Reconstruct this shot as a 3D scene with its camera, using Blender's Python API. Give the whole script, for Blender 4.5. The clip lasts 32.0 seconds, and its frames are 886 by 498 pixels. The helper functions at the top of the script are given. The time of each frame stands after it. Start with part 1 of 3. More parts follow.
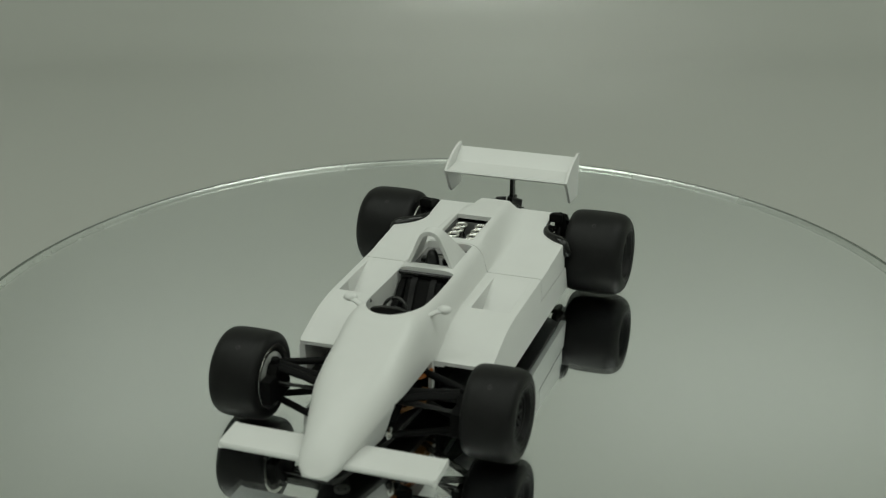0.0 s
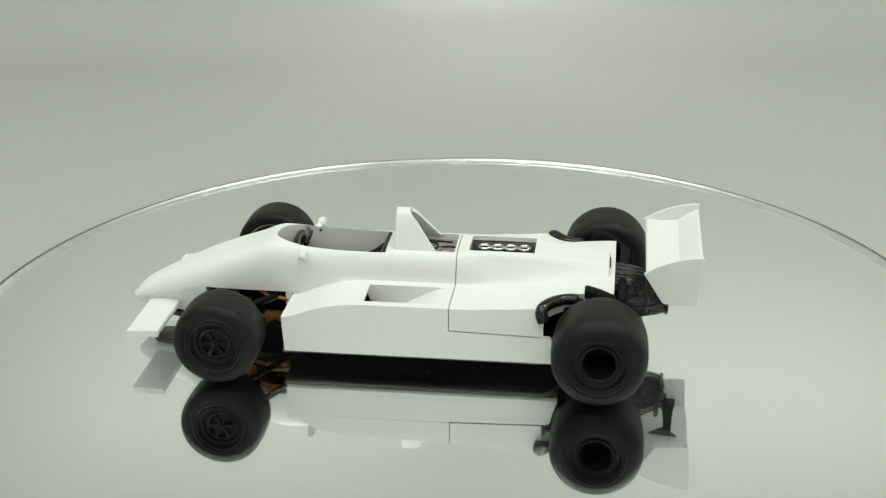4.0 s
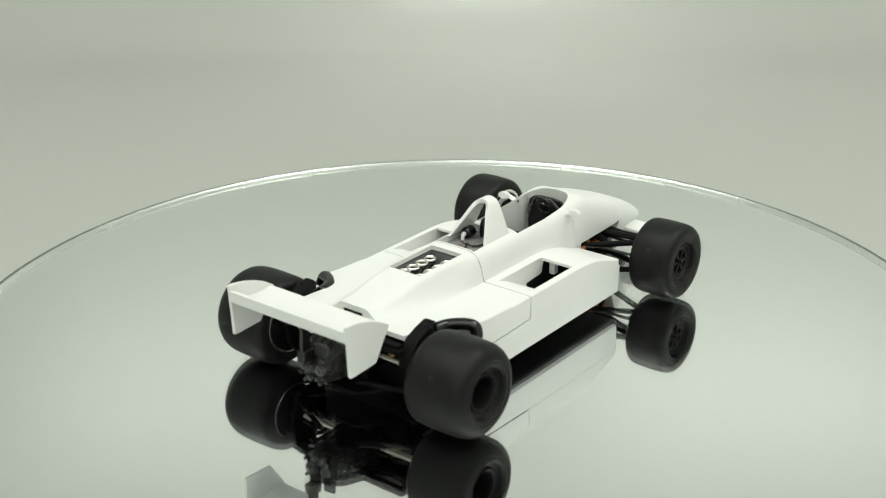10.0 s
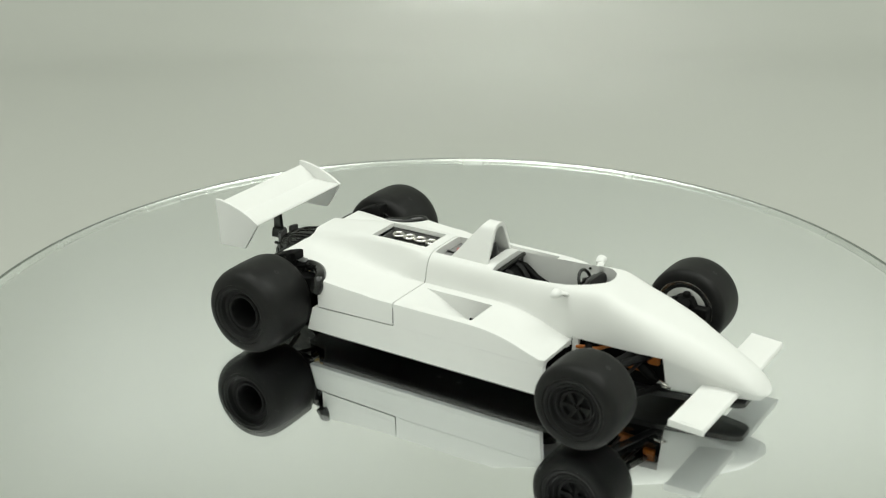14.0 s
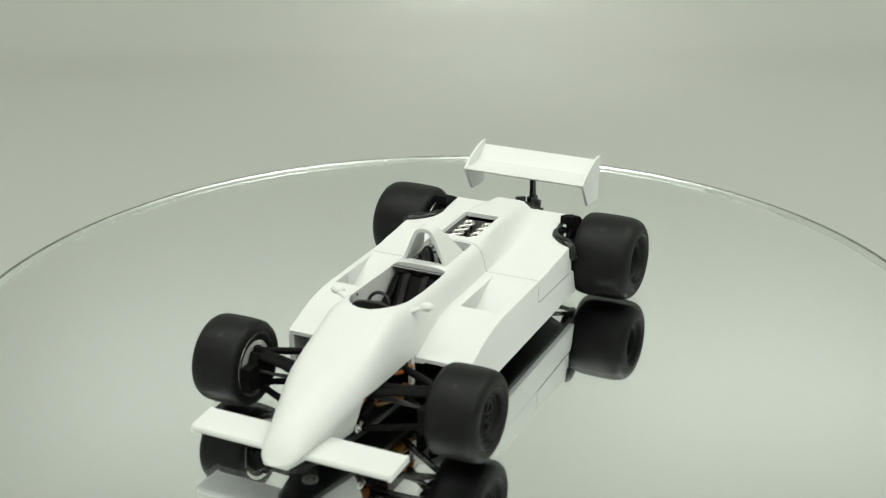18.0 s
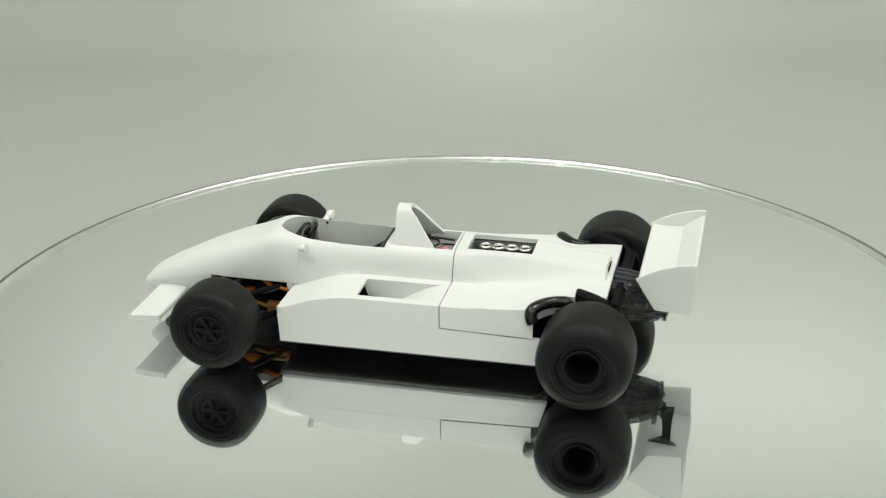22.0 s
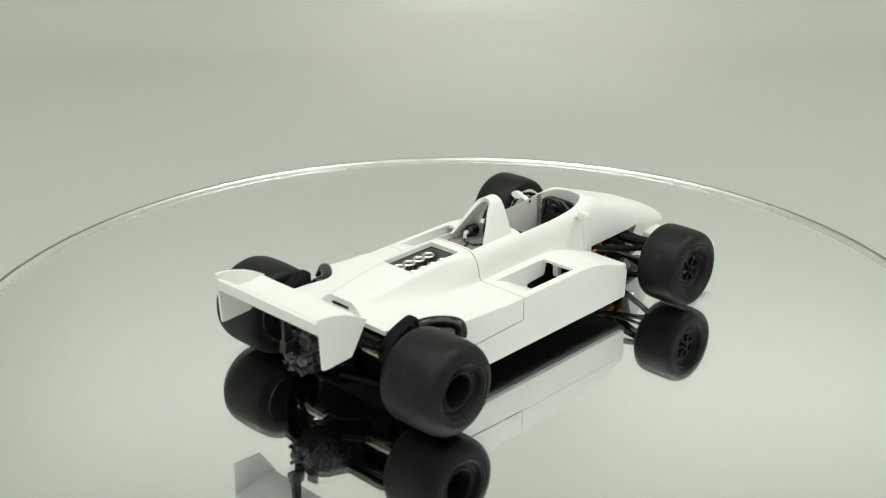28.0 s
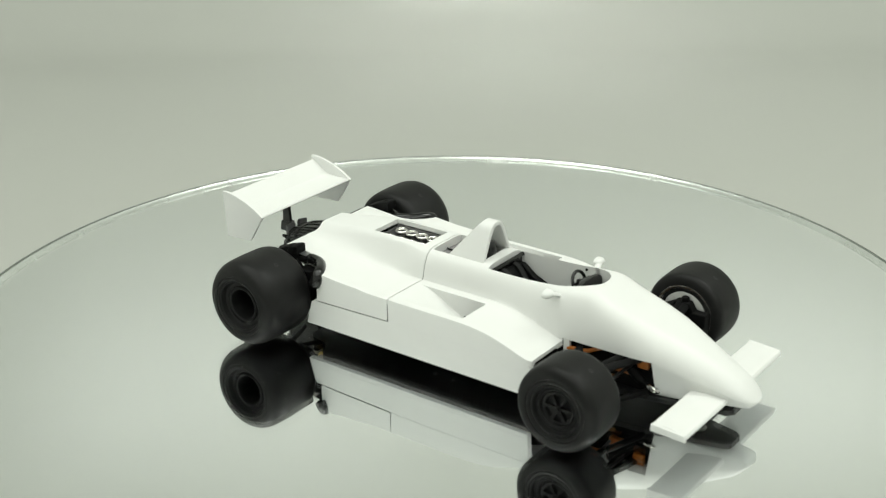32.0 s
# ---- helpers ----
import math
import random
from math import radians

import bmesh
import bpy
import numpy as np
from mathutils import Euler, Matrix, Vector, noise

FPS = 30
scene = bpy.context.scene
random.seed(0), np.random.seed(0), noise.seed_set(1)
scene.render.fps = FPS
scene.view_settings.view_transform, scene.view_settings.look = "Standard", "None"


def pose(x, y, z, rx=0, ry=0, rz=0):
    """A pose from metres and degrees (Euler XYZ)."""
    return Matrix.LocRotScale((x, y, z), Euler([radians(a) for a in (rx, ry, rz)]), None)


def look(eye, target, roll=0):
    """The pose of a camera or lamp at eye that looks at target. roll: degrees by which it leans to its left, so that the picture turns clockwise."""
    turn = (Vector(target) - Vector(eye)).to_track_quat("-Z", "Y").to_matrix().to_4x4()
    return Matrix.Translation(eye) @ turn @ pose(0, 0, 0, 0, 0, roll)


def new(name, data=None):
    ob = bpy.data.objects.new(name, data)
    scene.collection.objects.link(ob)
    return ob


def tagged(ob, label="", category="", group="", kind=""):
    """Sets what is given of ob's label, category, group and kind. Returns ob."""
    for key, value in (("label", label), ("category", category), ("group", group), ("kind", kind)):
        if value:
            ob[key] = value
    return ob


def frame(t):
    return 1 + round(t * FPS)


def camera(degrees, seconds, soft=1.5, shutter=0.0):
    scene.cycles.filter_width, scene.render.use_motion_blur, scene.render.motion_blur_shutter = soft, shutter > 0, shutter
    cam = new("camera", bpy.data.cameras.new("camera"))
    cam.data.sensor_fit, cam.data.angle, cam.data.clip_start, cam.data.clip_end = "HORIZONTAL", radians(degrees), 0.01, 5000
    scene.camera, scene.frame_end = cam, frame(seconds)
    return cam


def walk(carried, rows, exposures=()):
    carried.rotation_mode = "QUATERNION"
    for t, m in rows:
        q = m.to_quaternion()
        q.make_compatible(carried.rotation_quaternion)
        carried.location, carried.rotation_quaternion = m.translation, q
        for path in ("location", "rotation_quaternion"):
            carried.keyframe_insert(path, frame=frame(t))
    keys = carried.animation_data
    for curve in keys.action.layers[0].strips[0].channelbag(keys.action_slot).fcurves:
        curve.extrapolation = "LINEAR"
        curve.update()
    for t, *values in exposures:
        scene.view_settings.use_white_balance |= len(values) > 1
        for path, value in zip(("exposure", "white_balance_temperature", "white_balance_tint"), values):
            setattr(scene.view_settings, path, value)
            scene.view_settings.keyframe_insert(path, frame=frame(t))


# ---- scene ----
MM = 0.001

# ---- camera and the turntable's turn ----
EYE = Vector((0.0, -0.22338, 0.11081))
YAW, PITCH = radians(-0.464), radians(22.995)


def stand(t):
    """The tripod head sinks by a fifth of a degree over the shot."""
    p = PITCH + radians(0.0052) * (t - 16.0)
    aim = EYE + Vector((math.sin(YAW) * math.cos(p), math.cos(YAW) * math.cos(p), -math.sin(p)))
    return look(EYE, aim, -0.637)


cam = camera(35.31, 32.0, soft=1.2)
walk(cam, [(t, stand(t)) for t in (0.0, 8.0, 16.0, 24.0, 32.0)],
     exposures=[(0.0, -0.92, 6500, 5), (0.5, -0.6, 6500, 6), (1.0, -0.36, 6500, 7.5), (1.5, -0.12, 6500, 9), (2.0, -0.03, 6500, 10), (3.0, -0.03, 6500, 10), (6.0, 0.0, 6500, 10),
                (7.0, 0.1, 6500, 10), (12.0, 0.1, 6500, 10), (13.0, 0.08, 6500, 10), (16.0, -0.01, 6500, 10), (23.0, -0.01, 6500, 10), (24.2, 0.0, 6500, 10),
                (25.0, 0.1, 6500, 10), (32.0, 0.1, 6500, 10)])
cam.data.dof.use_dof = True
cam.data.dof.focus_distance = 0.258
cam.data.dof.aperture_fstop = 38.0

# heading of the turntable in degrees, second by second
TURN = [250.8, 230.8, 211.8, 192.2, 172.7, 153.0, 133.2, 113.1, 92.1, 72.2, 51.9, 31.0, 9.6, -10.9, -32.4, -53.8, -75.0,
        -95.5, -115.5, -134.9, -154.1, -173.4, -193.0, -212.8, -232.7, -252.5, -272.8, -293.4, -314.0, -334.7, -355.4,
        -375.9, -396.3]

# ---- world and light: a white photo tent with LED panels in its roof, plus added fill lamps ----
world = bpy.data.worlds.new("world")
scene.world = world
world.use_nodes = True
world.node_tree.nodes["Background"].inputs[0].default_value = (0.78, 0.85, 0.72, 1)
world.node_tree.nodes["Background"].inputs[1].default_value = 0.02


def area(name, where, aim, w, h, watts, colour, beam=180):
    lamp = bpy.data.lights.new(name, "AREA")
    lamp.spread = radians(beam)
    lamp.shape, lamp.size, lamp.size_y, lamp.energy, lamp.color = "RECTANGLE", w, h, watts, colour
    ob = new(name, lamp)
    ob.matrix_world = look(where, aim)
    return ob


LIGHT = (0.96, 1.0, 0.927)
for x, watts in ((-0.21, 1.06), (0.285, 1.33)):
    area("rear_led_panel", (x, 0.055, 0.50), (x, 0.35, -0.06), 0.34, 0.14, watts, LIGHT)
# Added lamp, no known source: throws the bright pool on the backdrop.
area("pool_fill", (0.025, 0.392, 0.40), (0.025, 0.405, 0.0), 0.16, 0.05, 0.017, LIGHT, 28)
area("roof_led_panel", (0.0, -0.36, 0.60), (0.0, -0.26, 0.0), 0.9, 0.5, 2.55, LIGHT)
# Added low lamp that fills the car's sides and undersides.
area("front_fill", (0.0, -0.62, 0.25), (0.0, 0.0, 0.03), 0.9, 0.40, 0.30, LIGHT)


# ---- materials ----
def material(name, colour, rough=0.5, metal=0.0, vary=0.06, scale=400.0, bump=0.0, bump_scale=2500.0, spec=0.5, coat=0.0, even=0.15):
    """A principled material whose colour and gloss vary at two scales, with a fine relief."""
    m = bpy.data.materials.new(name)
    m.use_nodes = True
    nodes, links = m.node_tree.nodes, m.node_tree.links
    b = nodes["Principled BSDF"]
    tc = nodes.new("ShaderNodeTexCoord")
    big, fine = nodes.new("ShaderNodeTexNoise"), nodes.new("ShaderNodeTexNoise")
    big.inputs["Scale"].default_value, fine.inputs["Scale"].default_value = scale * 0.2, scale * 2
    big.inputs["Detail"].default_value, fine.inputs["Detail"].default_value = 3, 2
    add = nodes.new("ShaderNodeMath")
    add.operation = "ADD"
    ramp = nodes.new("ShaderNodeMapRange")
    ramp.inputs[1].default_value, ramp.inputs[2].default_value = 0.6, 1.4
    mix = nodes.new("ShaderNodeMix")
    mix.data_type = "RGBA"
    mix.inputs[6].default_value = (*[c * (1 - vary) for c in colour], 1)
    mix.inputs[7].default_value = (*[min(1.0, c * (1 + vary)) for c in colour], 1)
    rr = nodes.new("ShaderNodeMapRange")
    rr.inputs[1].default_value, rr.inputs[2].default_value = 0.3, 0.7
    rr.inputs[3].default_value, rr.inputs[4].default_value = max(0.0, rough * (1 - even)), min(1.0, rough * (1 + even))
    for n in (big, fine):
        links.new(tc.outputs["Object"], n.inputs["Vector"])
    links.new(big.outputs["Fac"], add.inputs[0])
    links.new(fine.outputs["Fac"], add.inputs[1])
    links.new(add.outputs[0], ramp.inputs[0])
    links.new(ramp.outputs[0], mix.inputs[0])
    links.new(mix.outputs[2], b.inputs["Base Color"])
    links.new(big.outputs["Fac"], rr.inputs[0])
    links.new(rr.outputs[0], b.inputs["Roughness"])
    b.inputs["Metallic"].default_value = metal
    b.inputs["Specular IOR Level"].default_value = spec
    b.inputs["Coat Weight"].default_value = coat
    b.inputs["Coat Roughness"].default_value = 0.12
    if bump:
        grain = nodes.new("ShaderNodeTexNoise")
        grain.inputs["Scale"].default_value, grain.inputs["Detail"].default_value = bump_scale, 3
        bp = nodes.new("ShaderNodeBump")
        bp.inputs["Strength"].default_value, bp.inputs["Distance"].default_value = bump, 0.0002
        links.new(tc.outputs["Object"], grain.inputs["Vector"])
        links.new(grain.outputs["Fac"], bp.inputs["Height"])
        links.new(bp.outputs[0], b.inputs["Normal"])
    return m


WHITE = material("white_lacquer", (0.75, 0.755, 0.737), 0.5, vary=0.015, scale=120, bump=0.04, bump_scale=1100, spec=0.4, coat=0.14)
INNER = material("white_primer", (0.62, 0.63, 0.62), 0.6, vary=0.05, scale=600, bump=0.25, bump_scale=2200)
RUBBER = material("tyre_rubber", (0.008, 0.008, 0.0078), 0.48, vary=0.35, scale=260, bump=0.14, bump_scale=3000, spec=0.21)
BLACK = material("satin_black", (0.006, 0.006, 0.006), 0.34, vary=0.2, scale=500, bump=0.1)
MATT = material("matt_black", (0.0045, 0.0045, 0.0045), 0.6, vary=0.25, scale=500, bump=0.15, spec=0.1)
PLASTIC = material("black_plastic", (0.011, 0.011, 0.011), 0.38, vary=0.25, scale=300, bump=0.15)
JOINT = material("joint_shadow", (0.22, 0.22, 0.21), 0.6, vary=0.1, scale=300)
BELT = material("dark_webbing", (0.012, 0.012, 0.012), 0.7, vary=0.2, scale=800, spec=0.3)
DRUM = material("brake_grey", (0.42, 0.42, 0.41), 0.32, 0.5, vary=0.15, scale=600)
RIM = material("rim_black", (0.005, 0.005, 0.005), 0.55, vary=0.2, scale=500, bump=0.1, spec=0.25)
GLOSS = material("gloss_black", (0.006, 0.006, 0.006), 0.16, vary=0.2, scale=500)
RESIN = material("black_resin", (0.013, 0.013, 0.0125), 0.2, vary=0.6, scale=700, bump=0.7, bump_scale=900)
MANIFOLD = material("dark_casting", (0.06, 0.06, 0.06), 0.45, vary=0.4, scale=700, bump=0.4)
CHROME = material("bright_metal", (0.80, 0.79, 0.76), 0.24, 1.0, vary=0.08, scale=700)
SHAFT = material("polished_steel", (0.85, 0.81, 0.72), 0.3, 0.55, vary=0.08, scale=700)
STEEL = material("dull_metal", (0.55, 0.54, 0.51), 0.35, 1.0, vary=0.12, scale=700)
ORANGE = material("orange_paint", (0.34, 0.10, 0.01), 0.4, vary=0.15, scale=900)
GREY = material("grey_paint", (0.36, 0.35, 0.35), 0.5, vary=0.2, scale=700, bump=0.2)
LINING = material("lining_grey", (0.19, 0.19, 0.185), 0.55, vary=0.15, scale=500)
TANK = material("tank_grey", (0.2, 0.195, 0.195), 0.5, vary=0.25, scale=700, bump=0.2)
GOLD = material("brown_gold", (0.2, 0.085, 0.01), 0.4, vary=0.3, scale=900)
YELLOW = material("brass", (0.62, 0.46, 0.14), 0.3, 0.8)
RED = material("red_paint", (0.5, 0.06, 0.05), 0.4)
SHEET = material("tent_sheet", (0.455, 0.465, 0.432), 0.32, vary=0.006, scale=30, spec=0.5, even=0.0)
MIRROR = material("silvered_mirror", (0.955, 0.962, 0.978), 0.012, 1.0, vary=0.002, scale=60, even=0.0)


def clear_sheet(name, gloss):
    """A thin clear sheet: seen through, with a weak glossy skin."""
    m = bpy.data.materials.new(name)
    m.use_nodes = True
    nodes, links = m.node_tree.nodes, m.node_tree.links
    nodes.remove(nodes["Principled BSDF"])
    see, skin_, mix = (nodes.new(k) for k in ("ShaderNodeBsdfTransparent", "ShaderNodeBsdfGlossy", "ShaderNodeMixShader"))
    mix.inputs[0].default_value = gloss
    see.inputs["Color"].default_value = (0.985, 0.99, 0.985, 1)
    skin_.inputs["Color"].default_value, skin_.inputs["Roughness"].default_value = (1, 1, 1, 1), 0.02
    links.new(see.outputs[0], mix.inputs[1])
    links.new(skin_.outputs[0], mix.inputs[2])
    links.new(mix.outputs[0], nodes["Material Output"].inputs["Surface"])
    return m


GLASS = clear_sheet("clear_cover", 0.05)
EDGE = material("polished_edge", (0.70, 0.73, 0.70), 0.26, 0.75, vary=0.05, scale=200)
SHADE = material("glass_edge", (0.10, 0.115, 0.10), 0.12, vary=0.1, scale=120)
FABRIC = material("tent_fabric", (0.70, 0.71, 0.68), 0.8, vary=0.03, scale=10)


# ---- mesh helpers, in millimetres ----
def mesh_of(name, verts, faces, mats, smooth=35, mat_of=None):
    me = bpy.data.meshes.new(name)
    me.from_pydata([(x * MM, y * MM, z * MM) for x, y, z in verts], [], faces)
    for m in mats:
        me.materials.append(m)
    bm = bmesh.new()
    bm.from_mesh(me)
    bmesh.ops.remove_doubles(bm, verts=bm.verts, dist=1e-7)
    bmesh.ops.recalc_face_normals(bm, faces=bm.faces)
    bm.to_mesh(me)
    bm.free()
    me.polygons.foreach_set("use_smooth", [True] * len(me.polygons))
    me.set_sharp_from_angle(angle=radians(smooth))
    return me


def part(name, geo, mat, parent, label="", smooth=35, bevel=0.0, at=None):
    """One mesh object from (verts, faces) under a thing or a part."""
    ob = new(name, mesh_of(name, *geo, [mat], smooth))
    ob.parent = parent
    if at is not None:
        ob.matrix_basis = at
    if bevel:
        b = ob.modifiers.new("edge", "BEVEL")
        b.width, b.segments, b.limit_method, b.angle_limit = bevel * MM, 2, "ANGLE", radians(38)
        b.harden_normals = True
    if label:
        ob["label"] = label
    return ob


def at_mm(x, y, z, rx=0, ry=0, rz=0):
    return pose(x * MM, y * MM, z * MM, rx, ry, rz)


def join(*geos):
    verts, faces = [], []
    for v, f in geos:
        n = len(verts)
        verts += list(v)
        faces += [tuple(i + n for i in q) for q in f]
    return verts, faces


def moved(geo, m):
    """geo under a matrix in millimetres"""
    return [tuple(m @ Vector(v)) for v in geo[0]], geo[1]


def flipped(geo):
    return [(x, -y, z) for x, y, z in geo[0]], geo[1]


def box(x0, x1, y0, y1, z0, z1):
    v = [(x, y, z) for x in (x0, x1) for y in (y0, y1) for z in (z0, z1)]
    return v, [(0, 1, 3, 2), (4, 6, 7, 5), (0, 4, 5, 1), (2, 3, 7, 6), (0, 2, 6, 4), (1, 5, 7, 3)]


def prism(outline, lo, hi, axis="y"):
    """A plate: a 2D outline raised between lo and hi along an axis (outline in the other two axes, in order)."""
    n = len(outline)
    put = {"x": lambda a, b, c: (c, a, b), "y": lambda a, b, c: (a, c, b), "z": lambda a, b, c: (a, b, c)}[axis]
    v = [put(a, b, lo) for a, b in outline] + [put(a, b, hi) for a, b in outline]
    f = [tuple(range(n)), tuple(range(n, 2 * n))] + [(i, (i + 1) % n, n + (i + 1) % n, n + i) for i in range(n)]
    return v, f


def loft(rings, closed=True, caps=True):
    n = len(rings[0])
    v = [p for r in rings for p in r]
    f = []
    for k in range(len(rings) - 1):
        for i in range(n if closed else n - 1):
            j = (i + 1) % n
            f.append((k * n + i, k * n + j, (k + 1) * n + j, (k + 1) * n + i))
    if caps:
        f += [tuple(range(n)), tuple(range((len(rings) - 1) * n, len(rings) * n))]
    return v, f


def tube(points, r, n=8, caps=True, flat=1.0):
    """A rod along points; r is one radius or one for each point."""
    pts = [Vector(p) for p in points]
    rs = r if isinstance(r, (list, tuple)) else [r] * len(pts)
    rings, side = [], None
    for k, p in enumerate(pts):
        d = (pts[min(k + 1, len(pts) - 1)] - pts[max(k - 1, 0)]).normalized()
        if side is None:
            side = d.cross(Vector((0, 0, 1)))
            if side.length < 0.1:
                side = d.cross(Vector((1, 0, 0)))
        side = (side - d * side.dot(d)).normalized()
        up = side.cross(d)
        rings.append([tuple(p + side * (math.cos(a) * rs[k]) + up * (math.sin(a) * rs[k] * flat))
                      for a in (2 * math.pi * i / n for i in range(n))])
    return loft(rings, True, caps)


def lathe(profile, n=48, axis="y", close=False):
    """profile: (radius, along) pairs turned about an axis."""
    put = {"y": lambda r, h, a: (r * math.cos(a), h, r * math.sin(a)),
           "x": lambda r, h, a: (h, r * math.cos(a), r * math.sin(a)),
           "z": lambda r, h, a: (r * math.cos(a), r * math.sin(a), h)}[axis]
    rows = [[put(r, h, 2 * math.pi * i / n) for i in range(n)] for r, h in profile]
    if close:
        rows.append(rows[0])
    return loft(rows, True, False)


def disc(r, h0, h1, n=24, axis="y"):
    return lathe([(0.001, h0), (r, h0), (r, h1), (0.001, h1)], n, axis)


def smooth_curve(pts, steps):
    """Catmull-Rom through tuples."""
    out = []
    for k in range(len(pts) - 1):
        p0, p1, p2, p3 = (np.array(pts[max(0, min(len(pts) - 1, k + d))], float) for d in (-1, 0, 1, 2))
        for i in range(steps):
            t = i / steps
            out.append(tuple(0.5 * (2 * p1 + (p2 - p0) * t + (2 * p0 - 5 * p1 + 4 * p2 - p3) * t * t
                                    + (3 * p1 - p0 - 3 * p2 + p3) * t ** 3)))
    return out + [tuple(pts[-1])]


def table(x, rows, col):
    xs = [r[0] for r in rows]
    ys = [r[col] for r in rows]
    return float(np.interp(x, xs[::-1], ys[::-1])) if xs[0] > xs[-1] else float(np.interp(x, xs, ys))


def sstep(a, b, x):
    t = min(1.0, max(0.0, (x - a) / (b - a)))
    return t * t * (3 - 2 * t)


def smax(a, b, k):
    h = max(k - abs(a - b), 0.0) / k
    return max(a, b) + h * h * k * 0.25


def cut(ob, *geos):
    """Takes solids out of a part for good."""
    tools = []
    for g in geos:
        t = new("tool", mesh_of("tool", *g, [ob.data.materials[0]], 35))
        tools.append(t)
        b = ob.modifiers.new("cut", "BOOLEAN")
        b.operation, b.object, b.solver = "DIFFERENCE", t, "EXACT"
    old = ob.parent
    dg = bpy.context.evaluated_depsgraph_get()
    dg.update()
    me = bpy.data.meshes.new_from_object(ob.evaluated_get(dg))
    ob.modifiers.clear()
    ob.data = me
    me.polygons.foreach_set("use_smooth", [True] * len(me.polygons))
    me.set_sharp_from_angle(angle=radians(50))
    for t in tools:
        bpy.data.objects.remove(t)
    return ob


# ---- the tent and the turntable ----
def build_tent():
    """A white sheet that runs over the table and sweeps up behind, with unseen side walls, roof and an added front
    wall.
    """
    low = -61.0
    prof = [(-700, low), (-300, low), (0, low), (250, low)]
    r, y0 = 76.0, 399.0
    prof += [(y0 + r * math.sin(a), low + r - r * math.cos(a)) for a in (math.pi / 2 * i / 24 for i in range(25))]
    prof += [(y0 + r, 400), (y0 + r, 640)]
    xs = (-520, 520)
    top = [[(x, y, z) for y, z in prof] for x in xs]
    under = [[(x, y + (4 if z > low + 1 else 0), z - 4) for y, z in prof] for x in xs]
    m = len(prof)
    v = top[0] + top[1] + under[0] + under[1]
    f = [(i, i + 1, m + i + 1, m + i) for i in range(m - 1)] + [(2 * m + i, 2 * m + i + 1, 3 * m + i + 1, 3 * m + i) for i in range(m - 1)]
    f += [(i, i + 1, 2 * m + i + 1, 2 * m + i) for i in range(m - 1)] + [(m + i, m + i + 1, 3 * m + i + 1, 3 * m + i) for i in range(m - 1)]
    f += [(0, m, 3 * m, 2 * m), (m - 1, 2 * m - 1, 4 * m - 1, 3 * m - 1)]
    sheet = new("backdrop", mesh_of("backdrop", v, f, [SHEET], 60))
    tagged(sheet, "pale grey-white paper sweep curving up behind the turntable", "backdrop", kind="structure")
    # All unseen; wall_south is added as a white reflector for fill.
    for name, g in (("wall_west", box(-530, -521, -700, 520, low - 4, 660)), ("wall_east", box(521, 530, -700, 520, low - 4, 660)),
                    ("wall_south", box(-530, 530, -712, -701, low - 4, 660)), ("ceiling", box(-530, 530, -712, 530, 661, 670))):
        ob = new(name, mesh_of(name, *g, [FABRIC]))
        tagged(ob, "unseen white fabric side of a photo tent that bounces fill light", "wall" if name[0] == "w" else "ceiling", kind="structure")


def build_turntable():
    table_ = new("turntable")
    tagged(table_, "round mirror turntable with a clear glass rim", "turntable")
    R = 90.8
    top = lathe([(0.001, 0), (R * 0.3, 0), (R * 0.6, 0), (R - 2.25, 0)], 192, "z")
    part("mirror_top", moved(top, Matrix.Translation((0, 0, -0.6))), MIRROR, table_, "silvered mirror surface")
    part("clear_cover", lathe([(0.001, 0), (R * 0.5, 0), (R - 2.3, 0), (R - 2.3, -0.06), (0.001, -0.06)], 192, "z"), GLASS, table_, "thin clear cover over the mirror", 20)
    rim = lathe([(R - 2.45, -0.62), (R - 2.3, -0.5), (R - 2.05, -0.4), (R - 1.8, -0.27), (R - 1.55, -0.12), (R - 1.35, 0.03), (R - 1.2, 0.16), (R - 1.15, 0.1), (R - 1.2, -2.6)], 256, "z")
    part("rim", rim, EDGE, table_, "polished glass bevel of the disc", 16)
    part("rim_line", lathe([(R - 1.2, 0.15), (R - 0.9, 0.17), (R - 0.3, 0.1), (R - 0.05, -0.1), (R, -0.4), (R, -2.6), (R - 1.1, -2.7)], 256, "z"), SHADE, table_, "dark greenish outer edge of the glass")
    part("base", lathe([(0.001, -1.9), (R - 1.6, -1.9), (R - 1.6, -4.0), (70, -4.2), (70, -59.5), (0.001, -59.5)], 96, "z"), GREY, table_, "grey turntable base")
    return table_


# ---- the model racing car: x forward, y to its left, z up, millimetres ----
TOP = [(54, 4.8), (53.2, 5.1), (52.3, 6.2), (51, 7.6), (47.5, 9.65), (44.3, 11.15), (40, 13.1), (37.5, 13.95), (34, 15.2), (29.5, 16.55), (27.3, 17.5),
       (26.0, 18.1), (23, 17.9), (18, 17.5), (8, 17.3), (-7, 17.3), (-20, 17.2), (-24, 16.8), (-30, 16.0), (-32.7, 15.75), (-34, 15.6)]
WIDE = [(53.3, 0.5), (53.1, 1.35), (52.6, 2.2), (51.8, 2.85), (50.5, 3.35), (47.5, 4.0), (44.3, 4.85), (40, 6.0), (37.5, 6.6), (34, 6.9), (24.4, 7.1), (20, 7.3)]


def top_z(x):
    r = 1.4 * sstep(52.5, 48, x)
    return sum(table(x + r * d, TOP, 1) for d in (-1, -0.75, -0.5, -0.25, 0, 0.25, 0.5, 0.75, 1)) / 9


